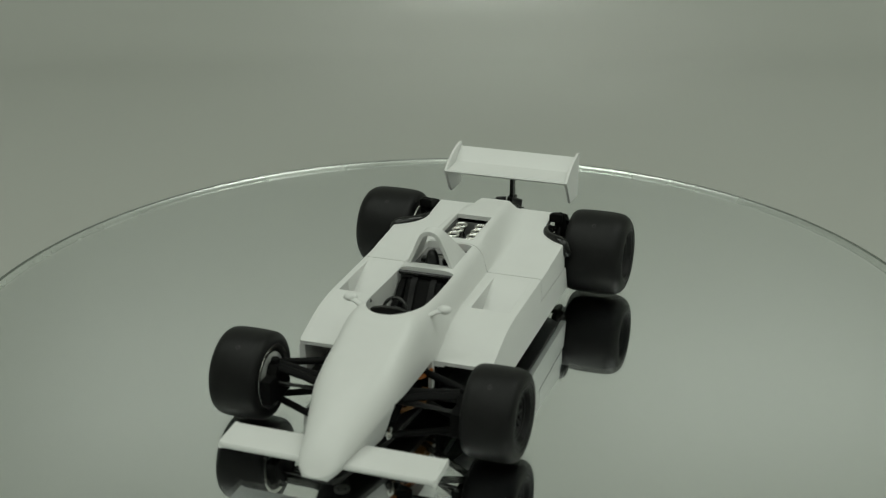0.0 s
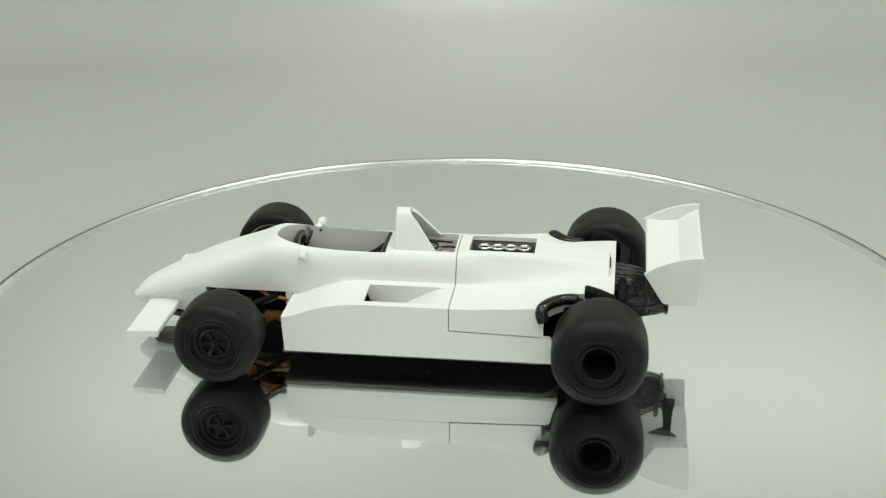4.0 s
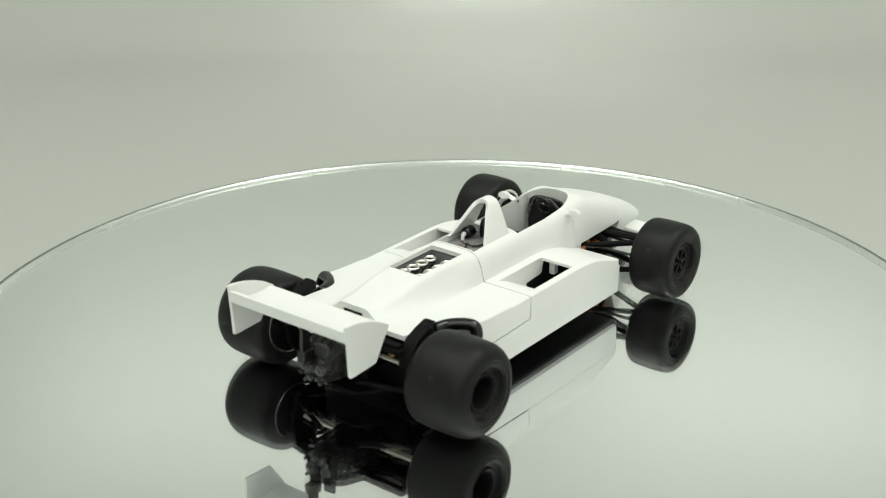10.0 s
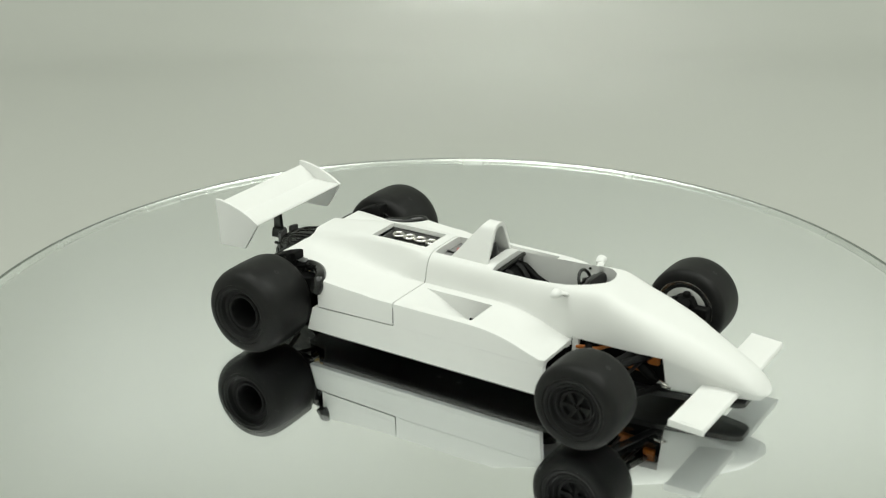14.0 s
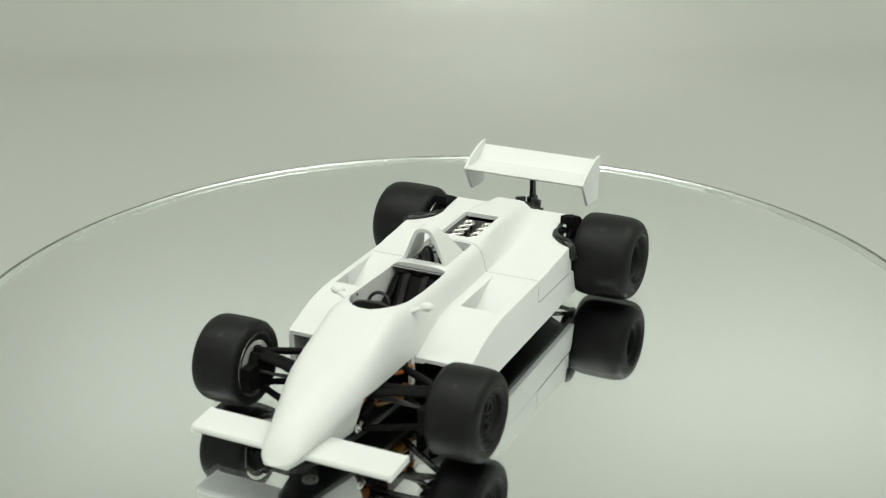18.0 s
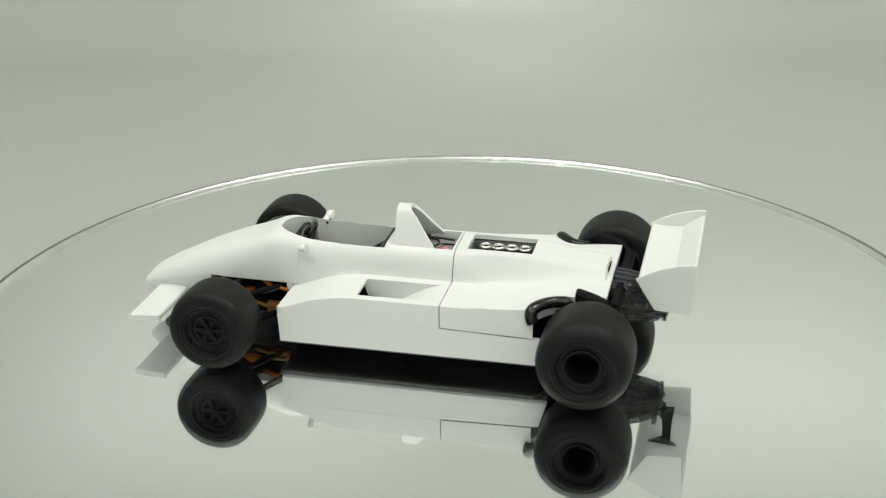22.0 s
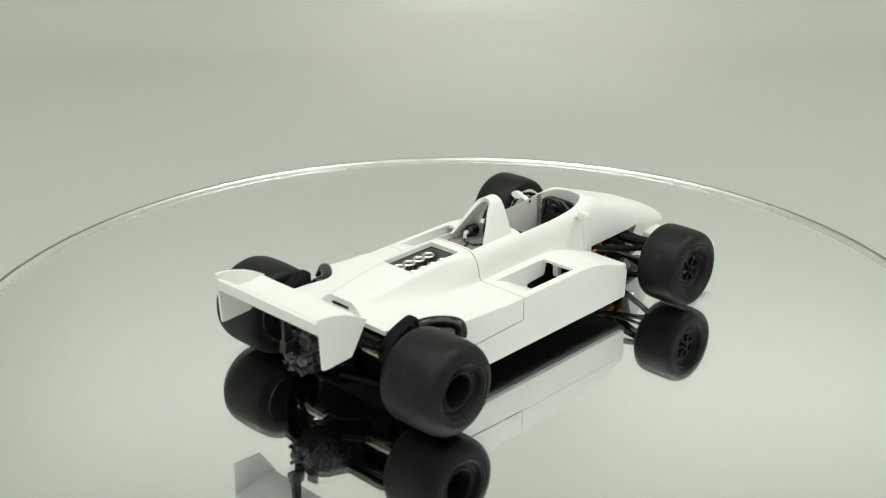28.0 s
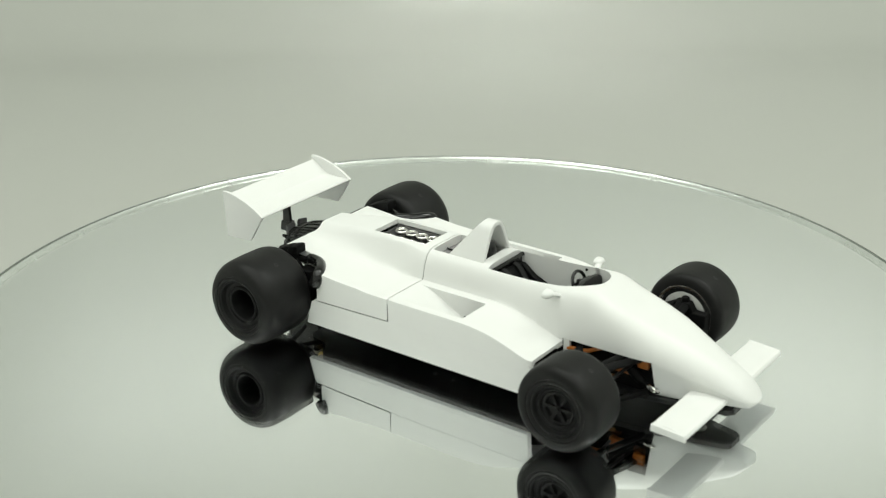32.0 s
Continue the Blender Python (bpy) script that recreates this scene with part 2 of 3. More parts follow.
def upper(x, y):
    """Height of the upper body over the side pods."""
    zt, y = top_z(x), abs(y)
    u = min(1.0, max(0.0, (-8 - x) / 24))
    k = sstep(-7.5, -13, x)
    a, foot = 5.0 - 2.0 * u, 7.2 + 0.6 * u
    t = max(0.0, (y - a) / (foot - a))
    slope = 12.2 + (zt - 12.2) * max(0.0, 1 - t) ** 1.25 - 0.16 * sstep(a - 0.7, a + 0.3, y)
    w = 7.1 - 0.35 * sstep(22, 8, x)
    q = min(1.0, (y / w)) ** 6
    steep = 9.0 + (zt - 9.0) * math.sqrt(max(0.0, 1 - q))
    step = 1.7 * sstep(-32.55, -32.7, x) * sstep(5.2, 4.4, y)
    return steep + (slope - steep) * k - step


def pod(x, y):
    z = 12.3
    if x > 7:
        z -= 3.6 * ((x - 7) / 14.7) ** 2.3
    z += 1.7 * sstep(-14, -34, x)
    return z - 0.16 * sstep(15.9, 16.5, abs(y))


def skin(x, y):
    return smax(upper(x, y), pod(x, y), 1.3 + 0.9 * sstep(-12, -22, x) - 1.2 * sstep(-24, -31, x))


def field(xs, edge, low, floor_in):
    """A closed solid under skin(): edge(x) is its half width, low(x) the bottom of its sides, floor_in(x, y) its underside."""
    s = np.concatenate([np.linspace(0, 4.2, 7), np.linspace(4.5, 10.2, 40)])
    outer = (0.12, 0.3, 0.5, 0.7, 0.84, 0.92, 0.97, 0.99, 1.0)
    ys_of = lambda x: [*s, *(10.2 + (edge(x) - 10.2) * o for o in outer)]
    top, bot = [], []
    for x in xs:
        ys = ys_of(x)
        full = [-v for v in ys[::-1]] + ys[1:]
        e = edge(x)
        top.append([(x, y, skin(x, y) - (0.25 if abs(y) > e - 1e-6 else 0.0)) for y in full])
        bot.append([(x, y, low(x) if abs(y) > e - 0.02 else floor_in(x, y)) for y in full])
    n = len(top[0])
    v = [p for r in top for p in r] + [p for r in bot for p in r]
    N, m = n * len(xs), len(xs)
    f = []
    for k in range(m - 1):
        for i in range(n - 1):
            a = k * n + i
            f.append((a, a + 1, a + n + 1, a + n))
            f.append((N + a, N + a + n, N + a + n + 1, N + a + 1))
        for i in (0, n - 1):
            a = k * n + i
            f.append((a, a + n, N + a + n, N + a))
    for k in (0, m - 1):
        for i in range(n - 1):
            a = k * n + i
            f.append((a, a + 1, N + a + 1, N + a))
    return v, f


def nose_solid():
    """Nose and scuttle, full depth to x = 37.8, then the upper body alone back into the tub."""
    rings = []
    xs = [53.35, 53.25, 53.1, 52.85, 52.5, 52, 51.3, 50.3, 49, 47.5, 46, 44.3, 42, 40, 38.6, 37.85, 37.8, 37, 36, 35, 34, 33, 32, 31, 30, 29, 28.2, 27.5, 26.8, 26.1, 25.4, 24.7, 24, 23, 22, 21]
    n = 40
    for x in xs:
        zt, w = top_z(x), table(x, WIDE, 1)
        zb = 9.55 if x < 37.82 else 3.9 - 0.95 * sstep(52, 40, x)
        if x > 52:
            zb = 3.9 + 0.9 * sstep(52, 53.4, x)
            zt = max(zt, zb + 0.3)
        zm = zb if x < 37.82 else min(zb + 0.66 * (zt - zb), table(x, [(53.4, 4.9), (50, 6.0), (45, 7.6), (40, 9.05), (37.8, 9.55)], 1))
        p = 2.5 + 3.5 * sstep(45, 25, x)
        ring = []
        for i in range(n + 1):
            a = math.pi * i / n
            c, s = math.cos(a), math.sin(a)
            ring.append((x, w * math.copysign(abs(c) ** (2 / p), c), zm + (zt - zm) * s ** (2 / 2.0)))
        wl = w * (0.70 if x > 37.82 else 0.98)
        if x > 52:
            wl = w * 0.9
        low = [(-w * 0.985, zm - 0.08 * (zm - zb)), (-wl - 0.74 * (w - wl), zm - 0.25 * (zm - zb)), (-wl - 0.36 * (w - wl), zb + 0.38 * (zm - zb)), (-wl, zb + 0.1 * (zm - zb)), (-wl * 0.9, zb)]
        ring += [(x, y, z) for y, z in low] + [(x, -y, z) for y, z in low[::-1]]
        rings.append(ring)
    return loft(rings)


def wheel_front():
    """Front wheel about its own axle along y, outer side at +y."""
    tyre = lathe([(4.3, -4.0), (5.4, -4.12), (6.3, -4.08), (6.75, -3.88), (7.02, -3.45), (7.13, -2.8), (7.18, -1.2), (7.2, 0.2), (7.17, 1.8), (7.1, 2.7), (6.95, 3.3), (6.65, 3.75), (6.15, 4.05), (5.5, 4.15),
                  (5.2, 4.1), (5.1, 3.95), (4.95, 3.95), (4.85, 4.05), (4.5, 4.0), (4.35, 3.85), (4.25, 3.2), (4.25, -3.4), (4.3, -4.0)], 72)
    return tyre


def spokes(n, r0, r1, h0, h1, w):
    out = []
    for i in range(n):
        m = Matrix.Rotation(2 * math.pi * i / n, 4, "Y")
        out.append(moved(prism([(r0, -w * 0.7), (r1, -w), (r1, w), (r0, w * 0.7)], h0, h1, "y"), m))
    return join(*out)


def build_wheel(name, front, car, m, label):
    w = new(name)
    w.parent = car
    w.matrix_basis = m
    w["label"] = label
    if front:
        tyre = part("tyre", wheel_front(), RUBBER, w, "matt black slick tyre", 40)
        part("rim", lathe([(4.3, 3.8), (4.1, 3.95), (3.92, 3.92), (3.8, 3.6), (3.7, 3.15), (3.45, 3.05), (3.3, 3.2), (3.1, 3.2), (2.95, 3.0), (2.8, 2.6), (2.75, 1.2), (3.1, 0.6), (3.1, -3.2), (3.6, -3.7), (4.3, -3.95), (4.4, -3.9), (4.4, -3.2)], 56), RIM, w, "satin black wheel rim", 30)
        part("rim_lip", lathe([(4.35, -3.3), (4.6, -4.05), (5.0, -4.16), (5.2, -4.14), (5.25, -4.0), (4.6, -3.5)], 56, close=True), CHROME, w, "bright metal inner rim lip")
        part("brake_drum", lathe([(0.001, -4.3), (2.2, -4.3), (3.9, -3.9), (4.3, -3.5), (4.3, -3.2), (0.001, -3.2)], 48), DRUM, w, "dull grey metal brake drum")
        part("spokes", join(spokes(6, 0.4, 2.35, 2.35, 2.95, 0.3), lathe([(2.2, 2.2), (2.3, 2.9), (2.5, 3.0), (2.75, 2.95), (2.85, 2.6)], 40), disc(2.8, 1.9, 2.2, 40)), RIM, w)
        part("hub_nut", join(disc(0.75, 2.0, 3.1, 6), disc(0.35, 3.0, 3.45, 12)), RIM, w)
        part("brake_disc", disc(3.0, -3.2, -2.6, 36), BLACK, w)
    else:
        tyre = part("tyre", lathe([(4.5, -5.35), (5.5, -5.5), (6.5, -5.46), (7.1, -5.22), (7.5, -4.75), (7.7, -4.0), (7.79, -2.5), (7.83, 0.0), (7.8, 2.0), (7.7, 3.4), (7.45, 4.25), (7.0, 4.95), (6.4, 5.4), (5.8, 5.62), (5.45, 5.66),
                            (5.35, 5.5), (5.2, 5.5), (5.05, 5.6), (4.8, 5.58), (4.6, 5.35), (4.5, 5.0), (4.5, -5.0), (4.5, -5.35)], 80), RUBBER, w, "wide matt black slick tyre", 40)
        part("rim", lathe([(4.6, 5.4), (4.35, 5.3), (4.2, 4.9), (4.1, 4.5), (3.85, 4.3), (3.35, 4.3), (3.2, 4.6), (2.95, 4.7), (2.75, 4.55), (2.62, 4.1), (2.55, 1.0), (2.5, -3.2), (1.2, -3.4), (1.2, -4.7), (4.3, -5.2), (4.6, -5.15)], 56), RIM, w, "deep-dished satin black rim", 30)
        part("rim_lip", lathe([(4.2, -4.85), (4.95, -5.58), (5.2, -5.62), (5.25, -5.45), (4.5, -4.95)], 56, close=True), CHROME, w, "bright metal inner rim lip")
        part("hub_nut", join(disc(1.0, -3.4, -2.2, 6), disc(0.5, -2.4, -1.4, 12)), GLOSS, w)
    r, way = (7.19, m[0][0]) if front else (7.82, m[0][0])
    for dx, dz in ((-0.86 * way, 0.5), (0.5 * way, 0.86)):
        c = Matrix.Translation((r * dx, -0.2, r * dz)) @ Matrix.Rotation(math.atan2(dx, dz), 4, "Y")
        part("tyre_mark", moved(lathe([(0.2, 0.02), (0.28, 0.06), (0.36, 0.06), (0.42, 0.0)], 16, "z"), c), BLACK, tyre)
    return w


def scallop(x):
    """Half width of the engine cover, cut away round the rear tyres."""
    if x > -22.3:
        return 16.5
    if x > -27.4:
        return 11.4 + 5.1 * (1 - math.sin(math.acos(max(0.0, 1 - (-22.3 - x) / 5.1)))) ** 0.85
    return 11.4


def build_car():
    car = new("racing_car_model")
    tagged(car, "white unpainted single-seater racing car scale model with black tyres", "model car")

    # bodywork
    xs = [22.0, 21.7, 21.3, 20.6, 19.6, 18.5, 17, 15.5, 14, 12, 10, 8, 6, 4, 2, 0, -2, -4, -5.5, -6.51]
    shell = part("body_shell", field(xs, lambda x: 16.5 - 0.35 * sstep(21.2, 22.0, x), lambda x: 8.2, lambda x, y: 8.2), WHITE, car, "white lacquered cockpit and side pods")
    cockpit = [(5.8, -4.75), (14, -4.85), (18.5, -4.7)] + [(18.5 + 7.3 * math.sin(a), -4.7 * math.cos(a) ** 0.8) for a in (math.pi / 2 * i / 10 for i in range(1, 10))]
    cockpit += [(25.8, 0)] + [(x, -y) for x, y in cockpit[::-1]]
    bay = [(3.9, -4.05), (-6.1, -4.05), (-6.1, 4.05), (3.9, 4.05)]
    slot = prism([(8.0, 13.5), (-6.0, 13.5), (-6.0, 12.36), (-4.6, 12.18), (-3.2, 11.75), (-1.8, 11.1), (4.2, 7.9), (8.0, 7.9)], 8.5, 15.2, "y")
    duct = loft([[(x, 8.6, 7.9), (x, 15.3, 7.9), (x, 15.3, max(8.3, pod(x, 12) - 0.5)), (x, 8.6, max(8.3, pod(x, 12) - 0.5))] for x in (4, 8, 12, 15, 18, 20.5, 23)])
    cut(shell, prism(cockpit, 9.0, 24, "z"), prism(bay, 15.5, 24, "z"), slot, flipped(slot), duct, flipped(duct))
    nose = part("nose_cone", nose_solid(), WHITE, car, "smooth white lacquered nose", 50)
    cut(nose, prism(cockpit, 8.0, 24, "z"))
    xs = [-6.68, -7.2, -8.2, -9.5, -11, -13, -15, -17, -19, -20, -21, -22, -22.29, -22.32, -22.36, -22.42, -22.5, -22.65, -22.85, -23.1, -23.4, -23.8, -24.3, -25.0, -26.0, -27.4, -28.4, -29.2, -30.4, -31.6, -32.4, -32.54, -32.72, -33.4, -33.6]
    cover = part("engine_cover", field(xs, scallop, lambda x: 8.22 - 0.45 * (-6.6 - x) / 16.6 if x > -22.31 else skin(x, scallop(x)) - 2.8 + 1.7 * sstep(-27.0, -29.0, x), lambda x, y: skin(x, y) - 0.8), WHITE, car, "white lacquered removable engine cover")
    cut(cover, prism([(-8.5, -3.3), (-19.8, -3.3), (-19.8, 3.3), (-8.5, 3.3)], 10, 24, "z"))
    for s in (1, -1):
        g = prism([(21.6, 2.9), (21.9, 8.0), (21.8, 8.19), (-6.45, 8.19), (-6.7, 8.04), (-23.2, 7.55), (-23.6, 7.3), (-24.9, 2.9)], 15.4, 16.48)
        part("side_skirt", g if s > 0 else flipped(g), WHITE, car, "white lower side panel", bevel=0.04)

    # No opening is cut: a black bar stands in for the slot's shade.
    part("tail_slot_shade", box(-32.85, -32.62, -1.9, 1.9, 14.5, 14.85), MATT, cover, "black bar for the shade in a slot at the end of the spine")
    # Grey strip set inside the panel gap stands in for its shade.
    seam_y = [16.3 - 32.6 * i / 90 for i in range(91)]
    part("seam_shade", prism([(y, skin(-6.58, y) - 0.1) for y in seam_y] + [(-16.3, 8.4), (16.3, 8.4)], -6.65, -6.54, "x"), JOINT, car, "grey strip for the shade in the joint behind the cockpit panel")

    # roll hoop
    half_out = [(4.15, 16.9), (3.5, 18.5), (2.88, 20.0), (2.33, 21.3), (1.95, 22.1), (1.5, 22.75), (0.8, 23.2), (0.0, 23.35)]
    half_in = [(3.6, 16.9), (2.88, 18.4), (2.17, 19.9), (1.5, 21.3), (1.15, 21.95), (0.85, 22.3), (0.45, 22.5), (0.0, 22.55)]
    whole = lambda h: [(-y, z) for y, z in h] + h[-2::-1]
    out_, in_ = whole(smooth_curve(half_out, 3)), whole(smooth_curve(half_in, 3))
    back = lambda z: -2.7 + (z - 17.3) / 6.0 * 4.7
    rings = []
    for (yo, zo), (yi, zi) in zip(out_, in_):
        rings.append([(4.35, yo, zo), (4.35, yi, zi), (back(zo) + 0.1, yi, zi), (back(zo), yo, zo)])
    part("roll_hoop", loft(rings), WHITE, car, "white tapering roll hoop", 40, bevel=0.12)

    # mirrors
    for s in (1, -1):
        pod_ = [moved(lathe([(0.001, 0.75), (0.6, 0.62), (0.92, 0.25), (1.0, -0.1), (0.95, -0.45), (0.8, -0.5), (0.001, -0.45)], 20, "x"), Matrix.Translation((19.6, 8.0, 17.0)) @ Matrix.Diagonal((1.15, 1.2, 0.72, 1))),
                tube([(20.2, 5.6, 16.0), (20.0, 6.9, 16.7), (19.8, 7.8, 16.9)], [0.65, 0.58, 0.6], 10, flat=0.65)]
        gm = join(*pod_)
        part("mirror", gm if s > 0 else flipped(gm), WHITE, car, "small white mirror pod on a stalk", 50)

    # front wings
    for s in (1, -1):
        g = loft([[(49.6 - 0.1 * t, y, 4.85), (49.2, y, 5.3), (46, y, 5.7), (43.7, y, 5.6), (43.5, y, 5.25), (43.6, y, 4.6), (46, y, 4.35), (49.2, y, 4.3)] for t, y in ((0, 2.5), (1, 10), (2, 16.6))])
        wing = part("front_wing", g if s > 0 else flipped(g), WHITE, car, "white flat front wing", 30, bevel=0.15)
        e = prism([(49.4, 4.25), (49.1, 5.35), (43.6, 5.7), (43.5, 4.45)], 16.5, 17.0)
        part("end_plate", e if s > 0 else flipped(e), WHITE, wing, bevel=0.12)

    # rear wing
    wing = new("rear_wing")
    wing.parent = car
    wing["label"] = "white rear wing with tall end plates on a black post"
    main = [(-38.6, 18.0), (-38.9, 18.35), (-41, 18.2), (-43.6, 18.3), (-44.9, 18.55), (-45.0, 18.3), (-43.6, 17.75), (-41, 17.45), (-39.2, 17.6)]
    part("main_plane", prism(main, -12.0, 12.0), WHITE, wing, bevel=0.08)
    flap = [(-44.2, 18.4), (-44.9, 18.95), (-46.2, 19.8), (-47.5, 20.55), (-47.85, 20.45), (-47.88, 18.75), (-47.6, 18.45), (-46.6, 18.4), (-44.8, 18.1)]
    part("flap", prism(flap, -12.0, 12.0), WHITE, wing, bevel=0.08)
    plate = [(-38.3, 18.2), (-40.2, 19.35), (-42.4, 20.35), (-44.8, 21.05), (-47.0, 21.4), (-47.95, 21.35), (-47.6, 17), (-47.4, 12.8), (-46.8, 12.7), (-41.7, 13.0), (-41.4, 13.3)]
    for s in (1, -1):
        part("end_plate", prism(plate, 11.95 * s, 12.5 * s), WHITE, wing, bevel=0.1)
    part("post", join(prism([(-42.9, 10.5), (-44.9, 10.5), (-44.7, 17.0), (-45.9, 17.9), (-40.6, 17.5), (-43.3, 16.2)], -0.36, 0.36), prism([(-42.5, 10.5), (-45.2, 10.5), (-44.9, 12.4), (-42.8, 12.4)], -0.75, 0.75)), BLACK, wing, "black wing post", bevel=0.1)

    # chassis
    part("undertray", prism([(22.2, -15.6), (22.2, 15.6), (-22.4, 15.6), (-25.6, 10.8), (-30, 9.8), (-30, -9.8), (-25.6, -10.8), (-22.4, -15.6)], 2.15, 2.95, "z"), PLASTIC, car, "black flat undertray", bevel=0.1)
    nose_plate = part("nose_plate", prism([(22.2, -6.5), (22.2, 6.5), (36, 5.2), (49, 2.4), (50, 1.5), (50, -1.5), (49, -2.4), (36, -5.2)], 1.9, 2.9, "z"), BLACK, car, "black chassis plate under the nose", bevel=0.12)
    part("screw", moved(lathe([(0.001, -0.25), (0.45, -0.25), (0.5, 0.1), (0.7, 0.1), (0.75, -0.3), (1.1, -0.35), (1.25, -0.2), (1.25, 0.3)], 24, "z"), Matrix.Translation((43.5, 0, 1.9))), STEEL, nose_plate, "bright screw head")
    part("front_bulkhead", join(box(22.4, 37.5, -4.3, 4.3, 2.9, 9.7), box(21.0, 22.6, -7.0, 7.0, 2.9, 9.5), box(37.5, 42.0, -1.6, 1.6, 2.9, 3.6)), MATT, car, "black front chassis", bevel=0.15)
    part("engine_block", join(box(-33, 3.5, -2.9, 2.9, 3.0, 13.2), box(-30, 21, -7.3, 7.3, 3.0, 8.0)), MATT, car, "black engine and tub floor", bevel=0.2)
    for s in (1, -1):
        g = prism([(3.2, 8.3), (3.5, 8.28), (5.6, 7.05), (5.4, 6.6)], 8.3, 15.3)
        part("duct_ramp", g if s > 0 else flipped(g), WHITE, car, "white sloping duct floor in the side pod")

    both("duct_post", box(9.6, 10.9, 9.1, 10.3, 8.7, pod(10.2, 12) - 0.3), WHITE, car, "white post hanging in the side pod duct", bevel=0.25)
    # Black plate just proud of the duct's white inner wall.
    both("duct_side_plate", prism([(8.7, 11.7), (14, 11.2), (20.5, 9.0), (20.5, 7.4), (3.4, 7.4), (3.6, 8.9), (7.9, 9.2)], 8.42, 8.66), MATT, car, "black plate on the inner side of the side pod duct")

    # wheels
    for s in (1, -1):
        m = at_mm(31.5, 20.6 * s, 7.2, 0, 0, 0 if s > 0 else 180)
        build_wheel("front_wheel", True, car, m, "narrow black slick front wheel with spoked rim")
        m = at_mm(-31.7, 20.7 * s, 7.83, 0, 0, 0 if s > 0 else 180)
        build_wheel("rear_wheel", False, car, m, "wide black slick rear wheel with dished rim")
    fittings(car)
    return car


def both(name, geo, mat, car, label="", smooth=35, bevel=0.0):
    """A part on the left and its mirror image on the right."""
    for g in (geo, flipped(geo)):
        part(name, g, mat, car, label, smooth, bevel)


def fittings(car):
    # engine: two banks of four intake trumpets
    for s in (1, -1):
        for i in range(4):
            x = -10.7 - 2.35 * i
            t = lathe([(0.6, 12.6), (0.62, 14.9), (0.78, 15.35), (1.0, 15.62), (1.16, 15.82), (1.21, 16.05), (1.15, 16.28), (1.0, 16.4), (0.84, 16.37), (0.74, 16.2), (0.7, 15.9), (0.62, 15.0), (0.58, 13.0)], 28, "z")
            horn = part("intake_trumpet", moved(t, Matrix.Translation((x, 1.85 * s, -0.3))), CHROME, car, "bright metal intake trumpet", 60)
            # A black disc gives the open trumpet its shaded inside.
            part("bore", moved(disc(0.69, 15.2, 15.95, 20, "z"), Matrix.Translation((x, 1.85 * s, -0.3))), MATT, horn, "black disc that stands in for the shade inside the trumpet")
    part("intake_manifold", join(box(-20.0, -9.0, -3.2, -0.9, 12.5, 13.4), box(-20.0, -9.0, 0.9, 3.2, 12.5, 13.4), box(-19.4, -9.4, -0.8, 0.8, 12.5, 12.9), *[tube([(-9.4 - 2.4 * i, -0.9, 13.5), (-9.4 - 2.4 * i, 0.9, 13.5)], 0.25) for i in range(5)]), MANIFOLD, car, "dark grey intake manifold", bevel=0.15)

    for g in (box(-19.95, -8.35, -3.75, -3.32, 11.5, 16.1), box(-19.95, -8.35, 3.32, 3.75, 11.5, 16.1), box(-20.2, -19.82, -3.7, 3.7, 11.5, 15.6), box(-8.48, -8.1, -3.7, 3.7, 11.5, 16.2)):
        part("bay_lining", g, LINING, car, "dark grey wall of the engine bay")

    # bay behind the seat
    floor_ = part("tank_top", box(-5.98, 3.88, -4.0, 4.0, 15.3, 15.95), TANK, car, "dark grey tank top with pipes and fittings")
    part("oval_cap", moved(disc(1.0, 0, 0.25, 20, "z"), Matrix.Translation((-2.6, 0.2, 15.95)) @ Matrix.Diagonal((0.7, 1.3, 1, 1))), STEEL, floor_)
    mark = Matrix.Translation((-4.3, 1.35, 15.95))
    part("marker_disc", moved(disc(0.62, 0, 0.1, 24, "z"), mark), INNER, floor_, "small white marker disc")
    part("marker_ring", moved(lathe([(0.5, 0.1), (0.5, 0.16), (0.72, 0.16), (0.72, 0.0)], 24, "z"), mark), RED, floor_, "red ring round the marker")
    part("marker_dot", moved(disc(0.22, 0.1, 0.16, 16, "z"), mark), RED, floor_)
    part("headrest", loft([[(2.9 + 1.2 * k * math.cos(a) * 0.8, 0.95 * k * math.sin(a) * w, z) for a in (2 * math.pi * i / 14 for i in range(14))]
                           for z, k, w in ((15.9, 1.0, 1.2), (16.8, 1.08, 1.25), (17.8, 1.05, 1.15), (18.8, 0.95, 1.05), (19.4, 0.7, 0.9), (19.6, 0.2, 0.8))]), BLACK, car, "black headrest pad", 60)
    part("fire_bottle", join(moved(lathe([(0.001, -1.3), (0.7, -1.2), (1.05, -0.8), (1.05, 0.8), (0.7, 1.2), (0.001, 1.3)], 18, "x"), Matrix.Translation((0.9, 2.35, 16.95)))), GLOSS, car, "black bottle", 40)
    part("bottle_valve", tube([(-0.4, 2.3, 16.95), (-0.9, 2.2, 16.95), (-1.2, 2.1, 16.5), (-1.3, 2.0, 15.95)], [0.45, 0.4, 0.34, 0.34]), INNER, car, "pale valve elbow", 60)
    hoses = ([(-1.0, 2.0, 16.12), (-2.0, 1.6, 16.12), (-2.7, 0.2, 16.22), (-2.4, -1.4, 16.22), (-1.2, -2.4, 16.32), (0.2, -2.6, 16.52)],
             [(-1.9, 0.6, 16.12), (-3.2, -0.2, 16.17), (-4.6, -0.6, 16.12), (-5.9, -0.4, 16.12)],
             [(1.5, -2.8, 16.12), (-0.6, -2.2, 16.22), (-2.2, -2.9, 16.12), (-5.0, -2.6, 16.12)])
